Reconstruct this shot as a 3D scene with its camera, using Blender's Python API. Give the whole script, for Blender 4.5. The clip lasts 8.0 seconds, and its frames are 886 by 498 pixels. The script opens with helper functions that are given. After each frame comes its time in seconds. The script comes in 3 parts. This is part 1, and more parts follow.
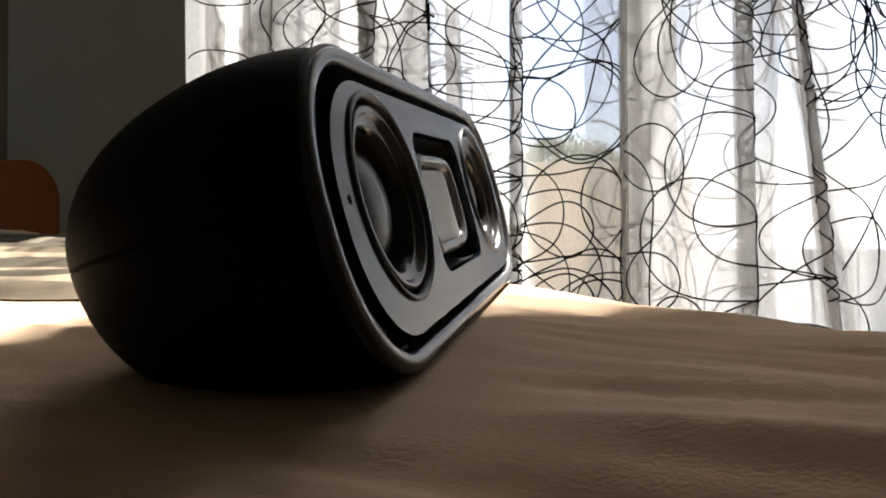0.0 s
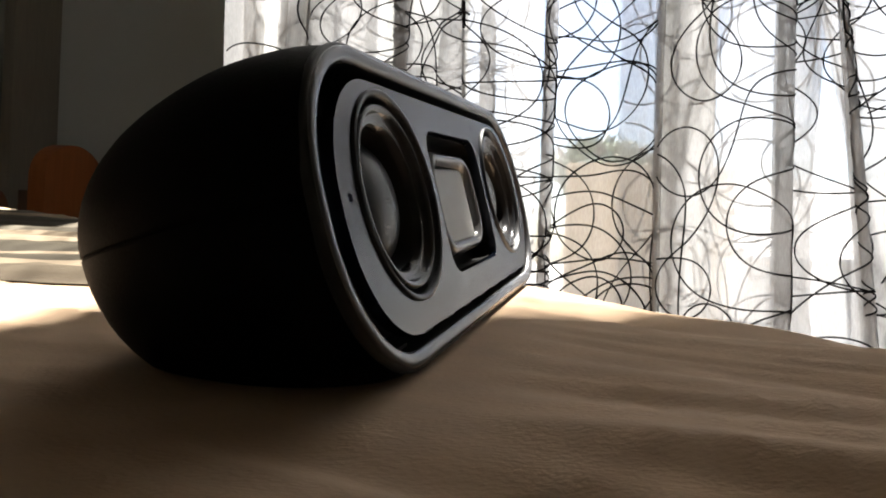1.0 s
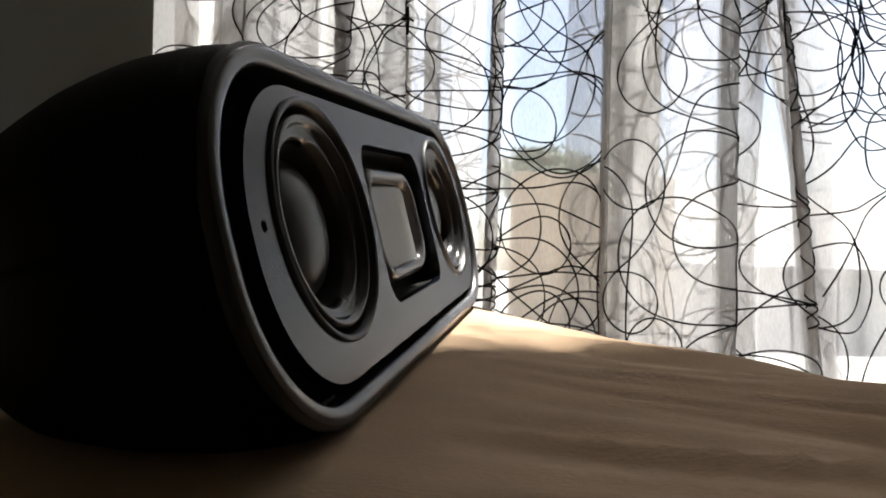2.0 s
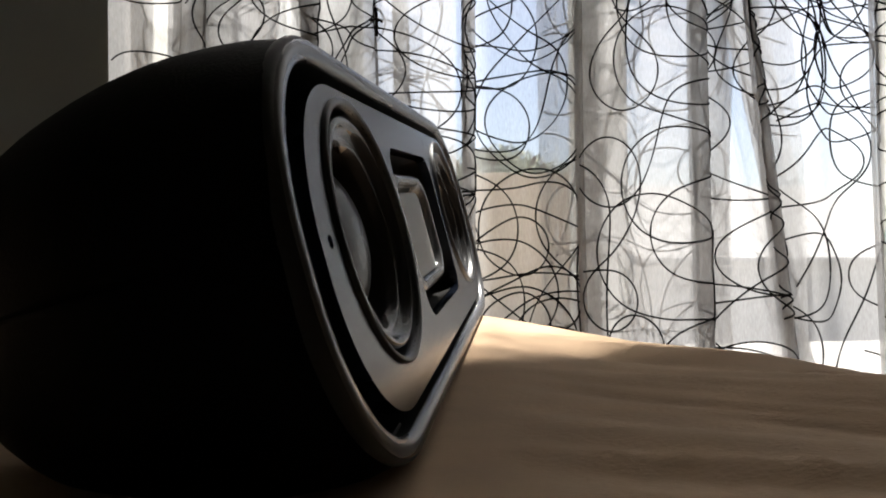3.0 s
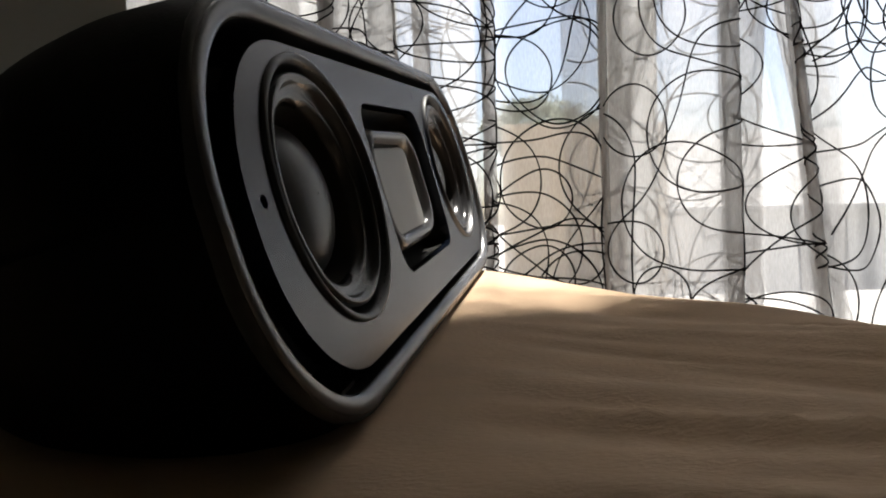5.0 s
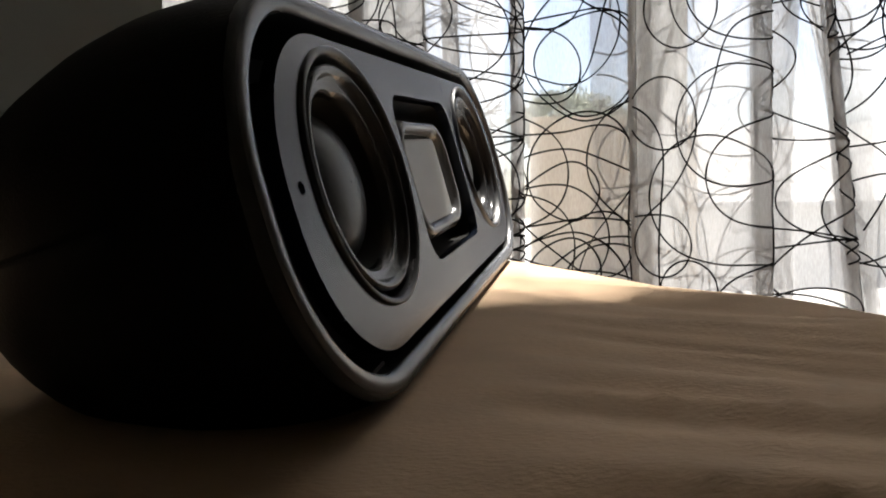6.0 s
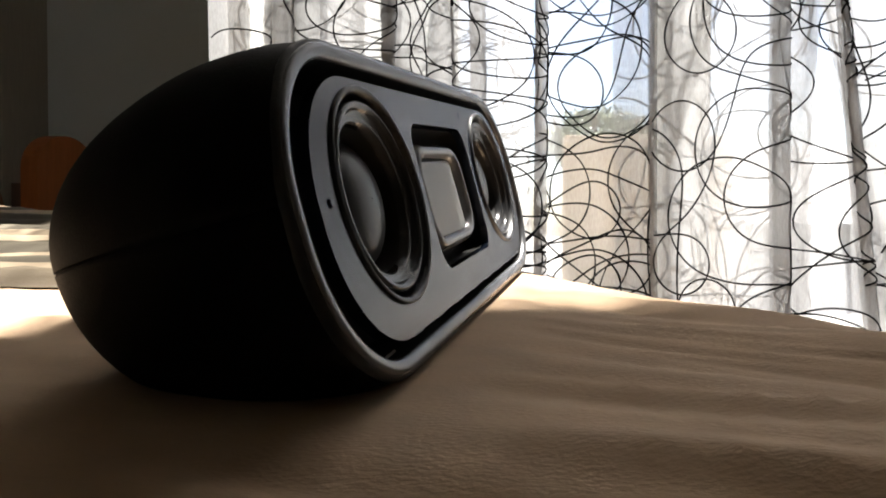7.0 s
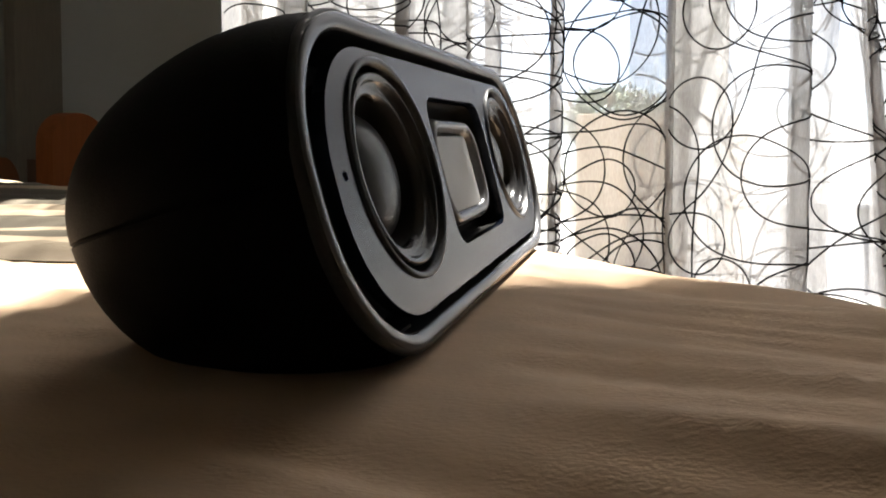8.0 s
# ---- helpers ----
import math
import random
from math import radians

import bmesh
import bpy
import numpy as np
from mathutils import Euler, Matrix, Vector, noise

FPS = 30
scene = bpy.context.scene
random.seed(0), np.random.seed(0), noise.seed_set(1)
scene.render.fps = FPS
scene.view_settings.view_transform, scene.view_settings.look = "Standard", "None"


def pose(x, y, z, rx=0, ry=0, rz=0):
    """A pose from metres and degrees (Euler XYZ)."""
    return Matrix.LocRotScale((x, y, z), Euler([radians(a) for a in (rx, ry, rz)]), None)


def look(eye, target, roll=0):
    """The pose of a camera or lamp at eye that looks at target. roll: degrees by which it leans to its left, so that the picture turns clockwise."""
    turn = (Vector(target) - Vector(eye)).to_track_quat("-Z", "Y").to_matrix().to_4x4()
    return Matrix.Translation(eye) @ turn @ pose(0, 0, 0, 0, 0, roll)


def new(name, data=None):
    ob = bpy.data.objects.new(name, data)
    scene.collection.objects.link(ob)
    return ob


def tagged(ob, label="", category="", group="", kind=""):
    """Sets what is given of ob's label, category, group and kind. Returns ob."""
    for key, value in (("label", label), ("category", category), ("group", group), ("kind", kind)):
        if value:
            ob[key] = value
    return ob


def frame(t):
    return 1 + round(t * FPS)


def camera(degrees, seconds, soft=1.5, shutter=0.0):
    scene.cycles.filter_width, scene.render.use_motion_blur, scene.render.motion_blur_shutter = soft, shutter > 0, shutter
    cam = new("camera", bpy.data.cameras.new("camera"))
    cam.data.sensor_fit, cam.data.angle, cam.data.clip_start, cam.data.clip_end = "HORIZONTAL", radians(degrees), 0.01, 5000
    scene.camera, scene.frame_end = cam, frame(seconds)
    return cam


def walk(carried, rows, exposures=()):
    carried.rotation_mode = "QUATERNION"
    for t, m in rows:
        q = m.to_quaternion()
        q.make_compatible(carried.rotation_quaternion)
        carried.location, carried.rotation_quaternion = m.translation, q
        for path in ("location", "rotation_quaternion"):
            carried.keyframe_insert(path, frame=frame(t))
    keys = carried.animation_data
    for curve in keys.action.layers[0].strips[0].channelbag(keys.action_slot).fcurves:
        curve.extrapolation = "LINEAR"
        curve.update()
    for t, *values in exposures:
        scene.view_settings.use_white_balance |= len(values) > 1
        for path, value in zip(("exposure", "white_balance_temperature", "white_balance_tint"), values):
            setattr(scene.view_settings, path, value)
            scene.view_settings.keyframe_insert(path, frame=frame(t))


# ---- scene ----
# ---- camera ----
U = 0.15            # metres in one length of the path
EYE, TILT = 0.62, 0.8
cam = camera(64.81, 8.0, soft=1.9)
ROWS = [
    (0.0, -0.0000, 0.0000, 0.0000, 0.00, -0.00, -0.00),
    (0.5, -0.0003, 0.0002, -0.0025, 0.02, 0.04, 0.19),
    (1.0, 0.0586, 0.0021, 0.0083, 2.96, -0.32, -2.03),
    (1.5, 0.1711, 0.0351, 0.0130, 4.15, -2.51, -3.46),
    (2.0, 0.0662, 0.1685, 0.0481, -1.47, 0.48, -1.93),
    (2.2, 0.0283, 0.1878, 0.0540, -2.15, 0.81, -1.75),
    (3.3, -0.1045, 0.2818, 0.0580, -5.89, 0.77, 0.66),
    (3.5, -0.0990, 0.2840, 0.0593, -5.45, 0.97, 0.82),
    (4.0, -0.0293, 0.2182, 0.0628, -2.61, 1.90, 0.21),
    (4.5, -0.0097, 0.2570, 0.0524, -2.70, -0.95, 1.04),
    (4.7, 0.0308, 0.2760, 0.0593, -2.60, -2.75, 1.40),
    (5.8, 0.0339, 0.2523, 0.0560, 0.07, -3.21, 0.55),
    (6.0, 0.0288, 0.2375, 0.0538, 0.20, -3.56, 0.80),
    (6.5, 0.0514, 0.1076, 0.0552, 1.81, -3.60, 0.19),
    (7.0, 0.0765, 0.0483, 0.0501, 2.83, -2.20, -0.12),
    (7.5, 0.0596, 0.0898, 0.0396, 2.97, -2.97, 0.36),
    (8.0, 0.0694, 0.0575, 0.0413, 3.84, -3.93, -0.41),
]
walk(cam, [(t, pose(0, 0, EYE, TILT, 0, 0) @ pose(U * x, U * y, U * z, 90 + pitch, roll, yaw))
           for t, x, y, z, yaw, pitch, roll in ROWS],
     exposures=((0.0, 2.72), (1.0, 2.76), (2.0, 2.38), (3.5, 2.08), (4.5, 2.12), (6.0, 2.44), (7.0, 2.80), (8.0, 2.98)))

# ---- light ----
SUN_WAY = Vector((0.25, 0.47, 0.88)).normalized()   # towards the sun
world = bpy.data.worlds.new("world")
scene.world = world
world.use_nodes = True
nt = world.node_tree
sky = nt.nodes.new("ShaderNodeTexSky")
sky.sky_type = "NISHITA"
sky.sun_disc = False
sky.dust_density, sky.ozone_density = 2.0, 1.2
sky.sun_elevation = math.asin(SUN_WAY.z)
sky.sun_rotation = math.atan2(SUN_WAY.x, SUN_WAY.y)
nt.links.new(sky.outputs[0], nt.nodes["Background"].inputs[0])
nt.nodes["Background"].inputs[1].default_value = 0.066
sun = new("sun", bpy.data.lights.new("sun", "SUN"))
sun.data.energy, sun.data.angle, sun.data.color = 5.8, radians(1.0), (1.0, 0.95, 0.88)
sun.matrix_world = look(SUN_WAY * 20, (0, 0, 0))

# ---- small helpers ----


def thing(name, m, label, category, group="", kind=""):
    ob = new(name)
    ob.matrix_world = m
    ob.empty_display_size = 0.05
    return tagged(ob, label, category, group, kind)


def part(name, bm, material, parent=None, label="", smooth=True):
    me = bpy.data.meshes.new(name)
    bm.normal_update()
    for f in bm.faces:
        f.smooth = smooth
    bm.to_mesh(me)
    bm.free()
    me.materials.append(material)
    ob = new(name, me)
    if parent:
        ob.parent = parent
    return tagged(ob, label)


def box_bm(size, at=(0, 0, 0), bevel=0.0, bm=None, turn=None):
    b = bm or bmesh.new()
    m = Matrix.Translation(at)
    if turn:
        m = m @ turn
    made = bmesh.ops.create_cube(b, size=1, matrix=m @ Matrix.Diagonal((*size, 1)))
    if bevel:
        edges = {e for v in made["verts"] for e in v.link_edges}
        bmesh.ops.bevel(b, geom=list(edges), offset=bevel, segments=2, affect="EDGES", profile=0.6)
    return b


def grid_bm(rows, closed=False, bm=None, loop=False):
    """Quads through rows of points; closed joins each row's ends, loop joins last row to first."""
    b = bm or bmesh.new()
    vs = [[b.verts.new(p) for p in row] for row in rows]
    n, m = len(vs), len(vs[0])
    for i in range(n if loop else n - 1):
        for j in range(m if closed else m - 1):
            q = (vs[i][j], vs[i][(j + 1) % m], vs[(i + 1) % n][(j + 1) % m], vs[(i + 1) % n][j])
            b.faces.new(q)
    return b


def rrect(hx, hz, r, k=12, cz=0.0, inset=0.0):
    """Outline of a rounded rectangle, anticlockwise, as (x, z)."""
    hx, hz, r = hx - inset, hz - inset, max(r - inset, 1e-4)
    out = []
    for cx, c2, a0 in ((hx - r, hz - r, 0), (-hx + r, hz - r, 90), (-hx + r, -hz + r, 180), (hx - r, -hz + r, 270)):
        for i in range(k + 1):
            a = radians(a0 + 90 * i / k)
            out.append((cx + r * math.cos(a), cz + c2 + r * math.sin(a)))
    return out


def lathe(profile, n=64, cx=0.0, cz=0.0):
    """Turns (radius, depth) round the y axis."""
    rows = []
    for r, y in profile:
        rows.append([(cx + r * math.cos(2 * math.pi * i / n), y, cz + r * math.sin(2 * math.pi * i / n)) for i in range(n)])
    return grid_bm(rows, closed=True)


def tube_bm(points, radius, sides=6, bm=None, closed=False):
    rows, up = [], Vector((0.13, 0.21, 1)).normalized()
    n = len(points)
    for i, p in enumerate(points):
        a, b = points[(i - 1) % n] if closed or i else p, points[(i + 1) % n] if closed or i < n - 1 else p
        d = (Vector(b) - Vector(a)).normalized()
        s = d.cross(up)
        s = s.normalized() if s.length > 1e-3 else Vector((1, 0, 0))
        w = s.cross(d)
        rows.append([Vector(p) + radius * (math.cos(2 * math.pi * k / sides) * s + math.sin(2 * math.pi * k / sides) * w) for k in range(sides)])
    return grid_bm(rows, closed=True, bm=bm, loop=closed)


# ---- materials ----


def mat(name, base, rough=0.5, metal=0.0, vary=0.12, scale=40.0, bump=0.0, bump_scale=300.0, sheen=0.0, spec=0.5, stretch=(1, 1, 1)):
    m = bpy.data.materials.new(name)
    m.use_nodes = True
    t = m.node_tree
    b = t.nodes["Principled BSDF"]
    co = t.nodes.new("ShaderNodeTexCoord")
    mp = t.nodes.new("ShaderNodeMapping")
    mp.inputs["Scale"].default_value = stretch
    t.links.new(co.outputs["Object"], mp.inputs[0])
    n1 = t.nodes.new("ShaderNodeTexNoise")
    n1.inputs["Scale"].default_value, n1.inputs["Detail"].default_value = scale, 6
    t.links.new(mp.outputs[0], n1.inputs["Vector"])
    ramp = t.nodes.new("ShaderNodeMix")
    ramp.data_type = "RGBA"
    lo = [max(0.0, c * (1 - vary)) for c in base]
    hi = [min(1.0, c * (1 + vary)) for c in base]
    ramp.inputs["A"].default_value, ramp.inputs["B"].default_value = (*lo, 1), (*hi, 1)
    t.links.new(n1.outputs["Fac"], ramp.inputs["Factor"])
    t.links.new(ramp.outputs["Result"], b.inputs["Base Color"])
    n2 = t.nodes.new("ShaderNodeTexNoise")
    n2.inputs["Scale"].default_value, n2.inputs["Detail"].default_value = bump_scale, 4
    t.links.new(mp.outputs[0], n2.inputs["Vector"])
    mr = t.nodes.new("ShaderNodeMapRange")
    mr.inputs["To Min"].default_value, mr.inputs["To Max"].default_value = max(0.02, rough * 0.85), min(1, rough * 1.15)
    t.links.new(n2.outputs["Fac"], mr.inputs["Value"])
    t.links.new(mr.outputs["Result"], b.inputs["Roughness"])
    b.inputs["Metallic"].default_value = metal
    b.inputs["Specular IOR Level"].default_value = spec
    b.inputs["Sheen Weight"].default_value = sheen
    if bump:
        bp = t.nodes.new("ShaderNodeBump")
        bp.inputs["Strength"].default_value, bp.inputs["Distance"].default_value = bump, 0.001
        t.links.new(n2.outputs["Fac"], bp.inputs["Height"])
        t.links.new(bp.outputs[0], b.inputs["Normal"])
    return m


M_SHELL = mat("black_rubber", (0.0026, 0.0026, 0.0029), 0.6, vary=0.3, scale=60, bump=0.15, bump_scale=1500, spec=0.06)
M_LIP = mat("grey_black_rubber", (0.030, 0.031, 0.034), 0.5, vary=0.2, scale=70, bump=0.06, bump_scale=1500, spec=0.3)
M_BEZEL = mat("satin_grey_plastic", (0.115, 0.12, 0.132), 0.25, vary=0.10, scale=90, spec=0.7)
M_PANEL = mat("graphite_plastic", (0.010, 0.015, 0.028), 0.20, vary=0.15, scale=70, spec=0.4, bump=0.04, bump_scale=1400)
M_BLACK = mat("black_void_plastic", (0.006, 0.006, 0.006), 0.7, vary=0.2, spec=0.2)
M_RING = mat("dark_ring_plastic", (0.03, 0.031, 0.035), 0.36, vary=0.12, scale=80)
M_RUBBER = mat("glossy_rubber", (0.035, 0.035, 0.037), 0.16, vary=0.15, scale=90)
M_ROLL = mat("shiny_rubber", (0.19, 0.19, 0.195), 0.15, vary=0.12, scale=90, spec=0.6)
M_CONE = mat("cone_paper", (0.012, 0.011, 0.010), 0.6, vary=0.25, scale=120, bump=0.05, bump_scale=900, spec=0.2)
M_CAP = mat("dust_cap", (0.038, 0.041, 0.043), 0.30, vary=0.12, scale=100)
M_PLATE = mat("radiator_plate", (0.60, 0.63, 0.625), 0.4, vary=0.06, scale=60, bump=0.05, bump_scale=1200)
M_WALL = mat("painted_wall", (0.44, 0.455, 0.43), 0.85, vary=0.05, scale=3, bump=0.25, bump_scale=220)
# Wall paint darkened to hold back the light bounced round the room.
M_WALL_LOW_BOUNCE = mat("wall_paint_low_bounce", (0.16, 0.16, 0.135), 0.85, vary=0.06, scale=3, bump=0.25, bump_scale=220)
M_TRIM = mat("brown_door_trim", (0.19, 0.165, 0.125), 0.5, vary=0.2, scale=20, stretch=(4, 4, 0.4))
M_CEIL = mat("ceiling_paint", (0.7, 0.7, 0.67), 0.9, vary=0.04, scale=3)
# Ceiling colour toned down below the window wall's to limit bounced light.
M_CEIL_LOW_BOUNCE = mat("ceiling_paint_low_bounce", (0.50, 0.47, 0.42), 0.9, vary=0.05, scale=3)
M_FLOOR = mat("floor_boards", (0.24, 0.15, 0.09), 0.45, vary=0.25, scale=8, stretch=(1, 6, 1))
M_FRAME = mat("window_frame_paint", (0.62, 0.62, 0.60), 0.45, vary=0.05, scale=20)
M_WOOD = mat("orange_wood", (0.17, 0.056, 0.017), 0.65, vary=0.3, scale=14, bump=0.1, bump_scale=60, spec=0.08, stretch=(3, 3, 0.35))
M_WOOD_DARK = mat("dark_wood", (0.045, 0.022, 0.012), 0.45, vary=0.3, scale=14, stretch=(3, 3, 0.35))
M_THREAD = mat("black_thread", (0.006, 0.006, 0.008), 0.8, vary=0.2, spec=0.1)
M_HOUSE = mat("beige_render", (0.64, 0.49, 0.33), 0.9, vary=0.08, scale=1.5)
M_ROOF = mat("grey_roof", (0.22, 0.22, 0.22), 0.8, vary=0.15, scale=6)
M_GROUND = mat("pale_concrete", (0.28, 0.27, 0.25), 0.9, vary=0.1, scale=2)
M_LEAF = mat("leaves", (0.12, 0.15, 0.065), 0.7, vary=0.4, scale=9)
M_BARK = mat("bark", (0.12, 0.09, 0.06), 0.9, vary=0.3, scale=15)
M_CONCRETE_HOUSE = mat("white_render", (0.28, 0.276, 0.265), 0.9, vary=0.05, scale=2)


def cloth_mat(name, base, stripes=False):
    """Woven bed cloth; the stripes run across its y."""
    m = mat(name, base, 0.95, vary=0.17, scale=26, bump=0.32, bump_scale=520, sheen=0.15, spec=0.1, stretch=(1, 2.2, 1))
    t = m.node_tree
    b = t.nodes["Principled BSDF"]
    mix = b.inputs["Base Color"].links[0].from_socket
    co = t.nodes.new("ShaderNodeTexCoord")
    last = mix
    if stripes:
        sep = t.nodes.new("ShaderNodeSeparateXYZ")
        nz = t.nodes.new("ShaderNodeTexNoise")
        nz.inputs["Scale"].default_value = 9
        t.links.new(co.outputs["Object"], nz.inputs["Vector"])
        t.links.new(co.outputs["Object"], sep.inputs[0])
        ad = t.nodes.new("ShaderNodeMath")
        ad.operation, ad.inputs[1].default_value = "MULTIPLY_ADD", 0.012
        t.links.new(nz.outputs["Fac"], ad.inputs[0])
        t.links.new(sep.outputs["Y"], ad.inputs[2])
        mr = t.nodes.new("ShaderNodeMapRange")
        mr.inputs["From Min"].default_value, mr.inputs["From Max"].default_value = 0.30, 0.90
        t.links.new(ad.outputs[0], mr.inputs["Value"])
        cr = t.nodes.new("ShaderNodeValToRGB")
        cr.color_ramp.interpolation = "CONSTANT"
        olive, cream, tan = (0.075, 0.062, 0.040, 1), (0.36, 0.285, 0.195, 1), (0.17, 0.135, 0.09, 1)
        bands = ((0.300, tan), (0.346, cream), (0.371, olive), (0.397, cream), (0.408, olive), (0.446, cream), (0.454, olive), (0.460, cream),
                 (0.510, olive), (0.671, cream), (0.703, olive), (0.738, cream), (0.768, olive), (0.802, cream))
        stops = [((y - 0.294) / 0.6, c) for y, c in bands]
        cr.color_ramp.elements[0].color = tan
        cr.color_ramp.elements[1].position, cr.color_ramp.elements[1].color = stops[-1]
        for p, c in stops[1:-1]:
            e = cr.color_ramp.elements.new(p)
            e.color = c
        t.links.new(mr.outputs["Result"], cr.inputs["Fac"])
        last = cr.outputs["Color"]
    t.links.new(last, b.inputs["Base Color"])
    return m


M_SHEET = cloth_mat("beige_bedspread", (0.79, 0.565, 0.375))
M_BLANKET = cloth_mat("striped_blanket", (0.50, 0.40, 0.29), True)


def sheer_mat(name, open_part, tone):
    """Thin voile: part of the light goes straight through, the rest is scattered on both sides."""
    m = bpy.data.materials.new(name)
    m.use_nodes = True
    t = m.node_tree
    t.nodes.clear()
    out = t.nodes.new("ShaderNodeOutputMaterial")
    tr, tl, df = (t.nodes.new("ShaderNodeBsdf" + k) for k in ("Transparent", "Translucent", "Diffuse"))
    tl.inputs[0].default_value = (*tone, 1)
    df.inputs[0].default_value = (*tone, 1)
    half = t.nodes.new("ShaderNodeMixShader")
    half.inputs[0].default_value = 0.5
    t.links.new(tl.outputs[0], half.inputs[1])
    t.links.new(df.outputs[0], half.inputs[2])
    mix = t.nodes.new("ShaderNodeMixShader")
    co = t.nodes.new("ShaderNodeTexCoord")
    nz = t.nodes.new("ShaderNodeTexNoise")
    mp = t.nodes.new("ShaderNodeMapping")
    mp.inputs["Scale"].default_value = (900, 900, 160)
    nz.inputs["Scale"].default_value = 1.0
    t.links.new(co.outputs["Object"], mp.inputs[0])
    t.links.new(mp.outputs[0], nz.inputs["Vector"])
    mr = t.nodes.new("ShaderNodeMapRange")
    mr.inputs["To Min"].default_value, mr.inputs["To Max"].default_value = 1 - open_part - 0.14, 1 - open_part + 0.14
    t.links.new(nz.outputs["Fac"], mr.inputs["Value"])
    t.links.new(mr.outputs["Result"], mix.inputs[0])
    t.links.new(tr.outputs[0], mix.inputs[1])
    t.links.new(half.outputs[0], mix.inputs[2])
    t.links.new(mix.outputs[0], out.inputs[0])
    return m


M_VOILE = sheer_mat("white_voile", 0.45, (0.42, 0.425, 0.435))


def glass_mat():
    m = bpy.data.materials.new("window_glass")
    m.use_nodes = True
    t = m.node_tree
    t.nodes.clear()
    out = t.nodes.new("ShaderNodeOutputMaterial")
    tr, gl = t.nodes.new("ShaderNodeBsdfTransparent"), t.nodes.new("ShaderNodeBsdfGlossy")
    gl.inputs["Roughness"].default_value = 0.02
    fr = t.nodes.new("ShaderNodeFresnel")
    mix = t.nodes.new("ShaderNodeMixShader")
    t.links.new(fr.outputs[0], mix.inputs[0])
    t.links.new(tr.outputs[0], mix.inputs[1])
    t.links.new(gl.outputs[0], mix.inputs[2])
    t.links.new(mix.outputs[0], out.inputs[0])
    return m


M_GLASS = glass_mat()

# ---- room ----
Y_WIN = 0.86        # inner face of the window wall
X_END = -0.30       # where the window wall ends and the room goes deeper
Y_FAR, X_LEFT, X_RIGHT, Y_BACK, Z_TOP = 3.30, -2.11, 2.3, -2.2, 2.55
WT = 0.22
HEAD, SILL = 2.30, 0.12
OPENINGS = ((-0.275, 0.287), (0.289, 0.85))   # the two windows along x, side by side


def wall(name, x0, x1, y0, y1, z0, z1, m, label):
    bm = box_bm((x1 - x0, y1 - y0, z1 - z0), ((x0 + x1) / 2, (y0 + y1) / 2, (z0 + z1) / 2))
    return tagged(part(name, bm, m, None, label, False), kind="structure", category="wall")


def slab(name, z, m, label):
    """The room's plan is an L: the wide part by the window and the deep part beside it."""
    bm = box_bm((X_RIGHT - X_LEFT + 2 * WT, Y_WIN + WT - Y_BACK + WT, 0.1), ((X_LEFT + X_RIGHT) / 2, (Y_WIN + WT + Y_BACK - WT) / 2, z))
    box_bm((X_END + WT - X_LEFT + WT, Y_FAR - Y_WIN, 0.1), ((X_END + X_LEFT) / 2, (Y_WIN + WT + Y_FAR + WT) / 2, z), bm=bm)
    tagged(part(name, bm, m, None, label, False), kind="structure", category=name)


slab("floor", -0.05, M_FLOOR, "brown wooden floor of the room")
slab("ceiling", Z_TOP + 0.05, M_CEIL_LOW_BOUNCE, "unseen painted ceiling of the room, toned down to limit bounced light")
wall("wall_far", X_LEFT, X_END + WT, Y_FAR, Y_FAR + WT, 0, Z_TOP, M_WALL, "pale grey-green painted far wall")
# The next three walls are darkened so that they bounce less light.
wall("wall_left", X_LEFT - WT, X_LEFT, Y_BACK, Y_FAR + WT, 0, Z_TOP, M_WALL_LOW_BOUNCE, "olive grey painted side wall, darkened to cut bounced light")
wall("wall_back", X_LEFT, X_RIGHT, Y_BACK - WT, Y_BACK, 0, Z_TOP, M_WALL_LOW_BOUNCE, "unseen wall behind the bed, darkened to cut bounced light")
wall("wall_right", X_RIGHT, X_RIGHT + WT, Y_BACK, Y_WIN + WT, 0, Z_TOP, M_WALL_LOW_BOUNCE, "unseen side wall near the window, darkened to cut bounced light")


def return_wall():
    """The wall that goes back beside the window; its unseen opening is added to let light into the deep part."""
    bm = bmesh.new()
    y0, y1, a, b, lo, hi, x, wide = Y_WIN + WT, Y_FAR, 1.16, 1.85, 1.20, 2.15, X_END + 0.05, 0.10
    for p, q, r, t in ((y0, a, 0, Z_TOP), (b, y1, 0, Z_TOP), (a, b, 0, lo), (a, b, hi, Z_TOP)):
        box_bm((wide, q - p, t - r), (x, (p + q) / 2, (r + t) / 2), bm=bm)
    tagged(part("wall_return", bm, M_WALL, None, "pale painted wall going back beside the window, with an unseen opening added for light", False), kind="structure", category="wall")


return_wall()


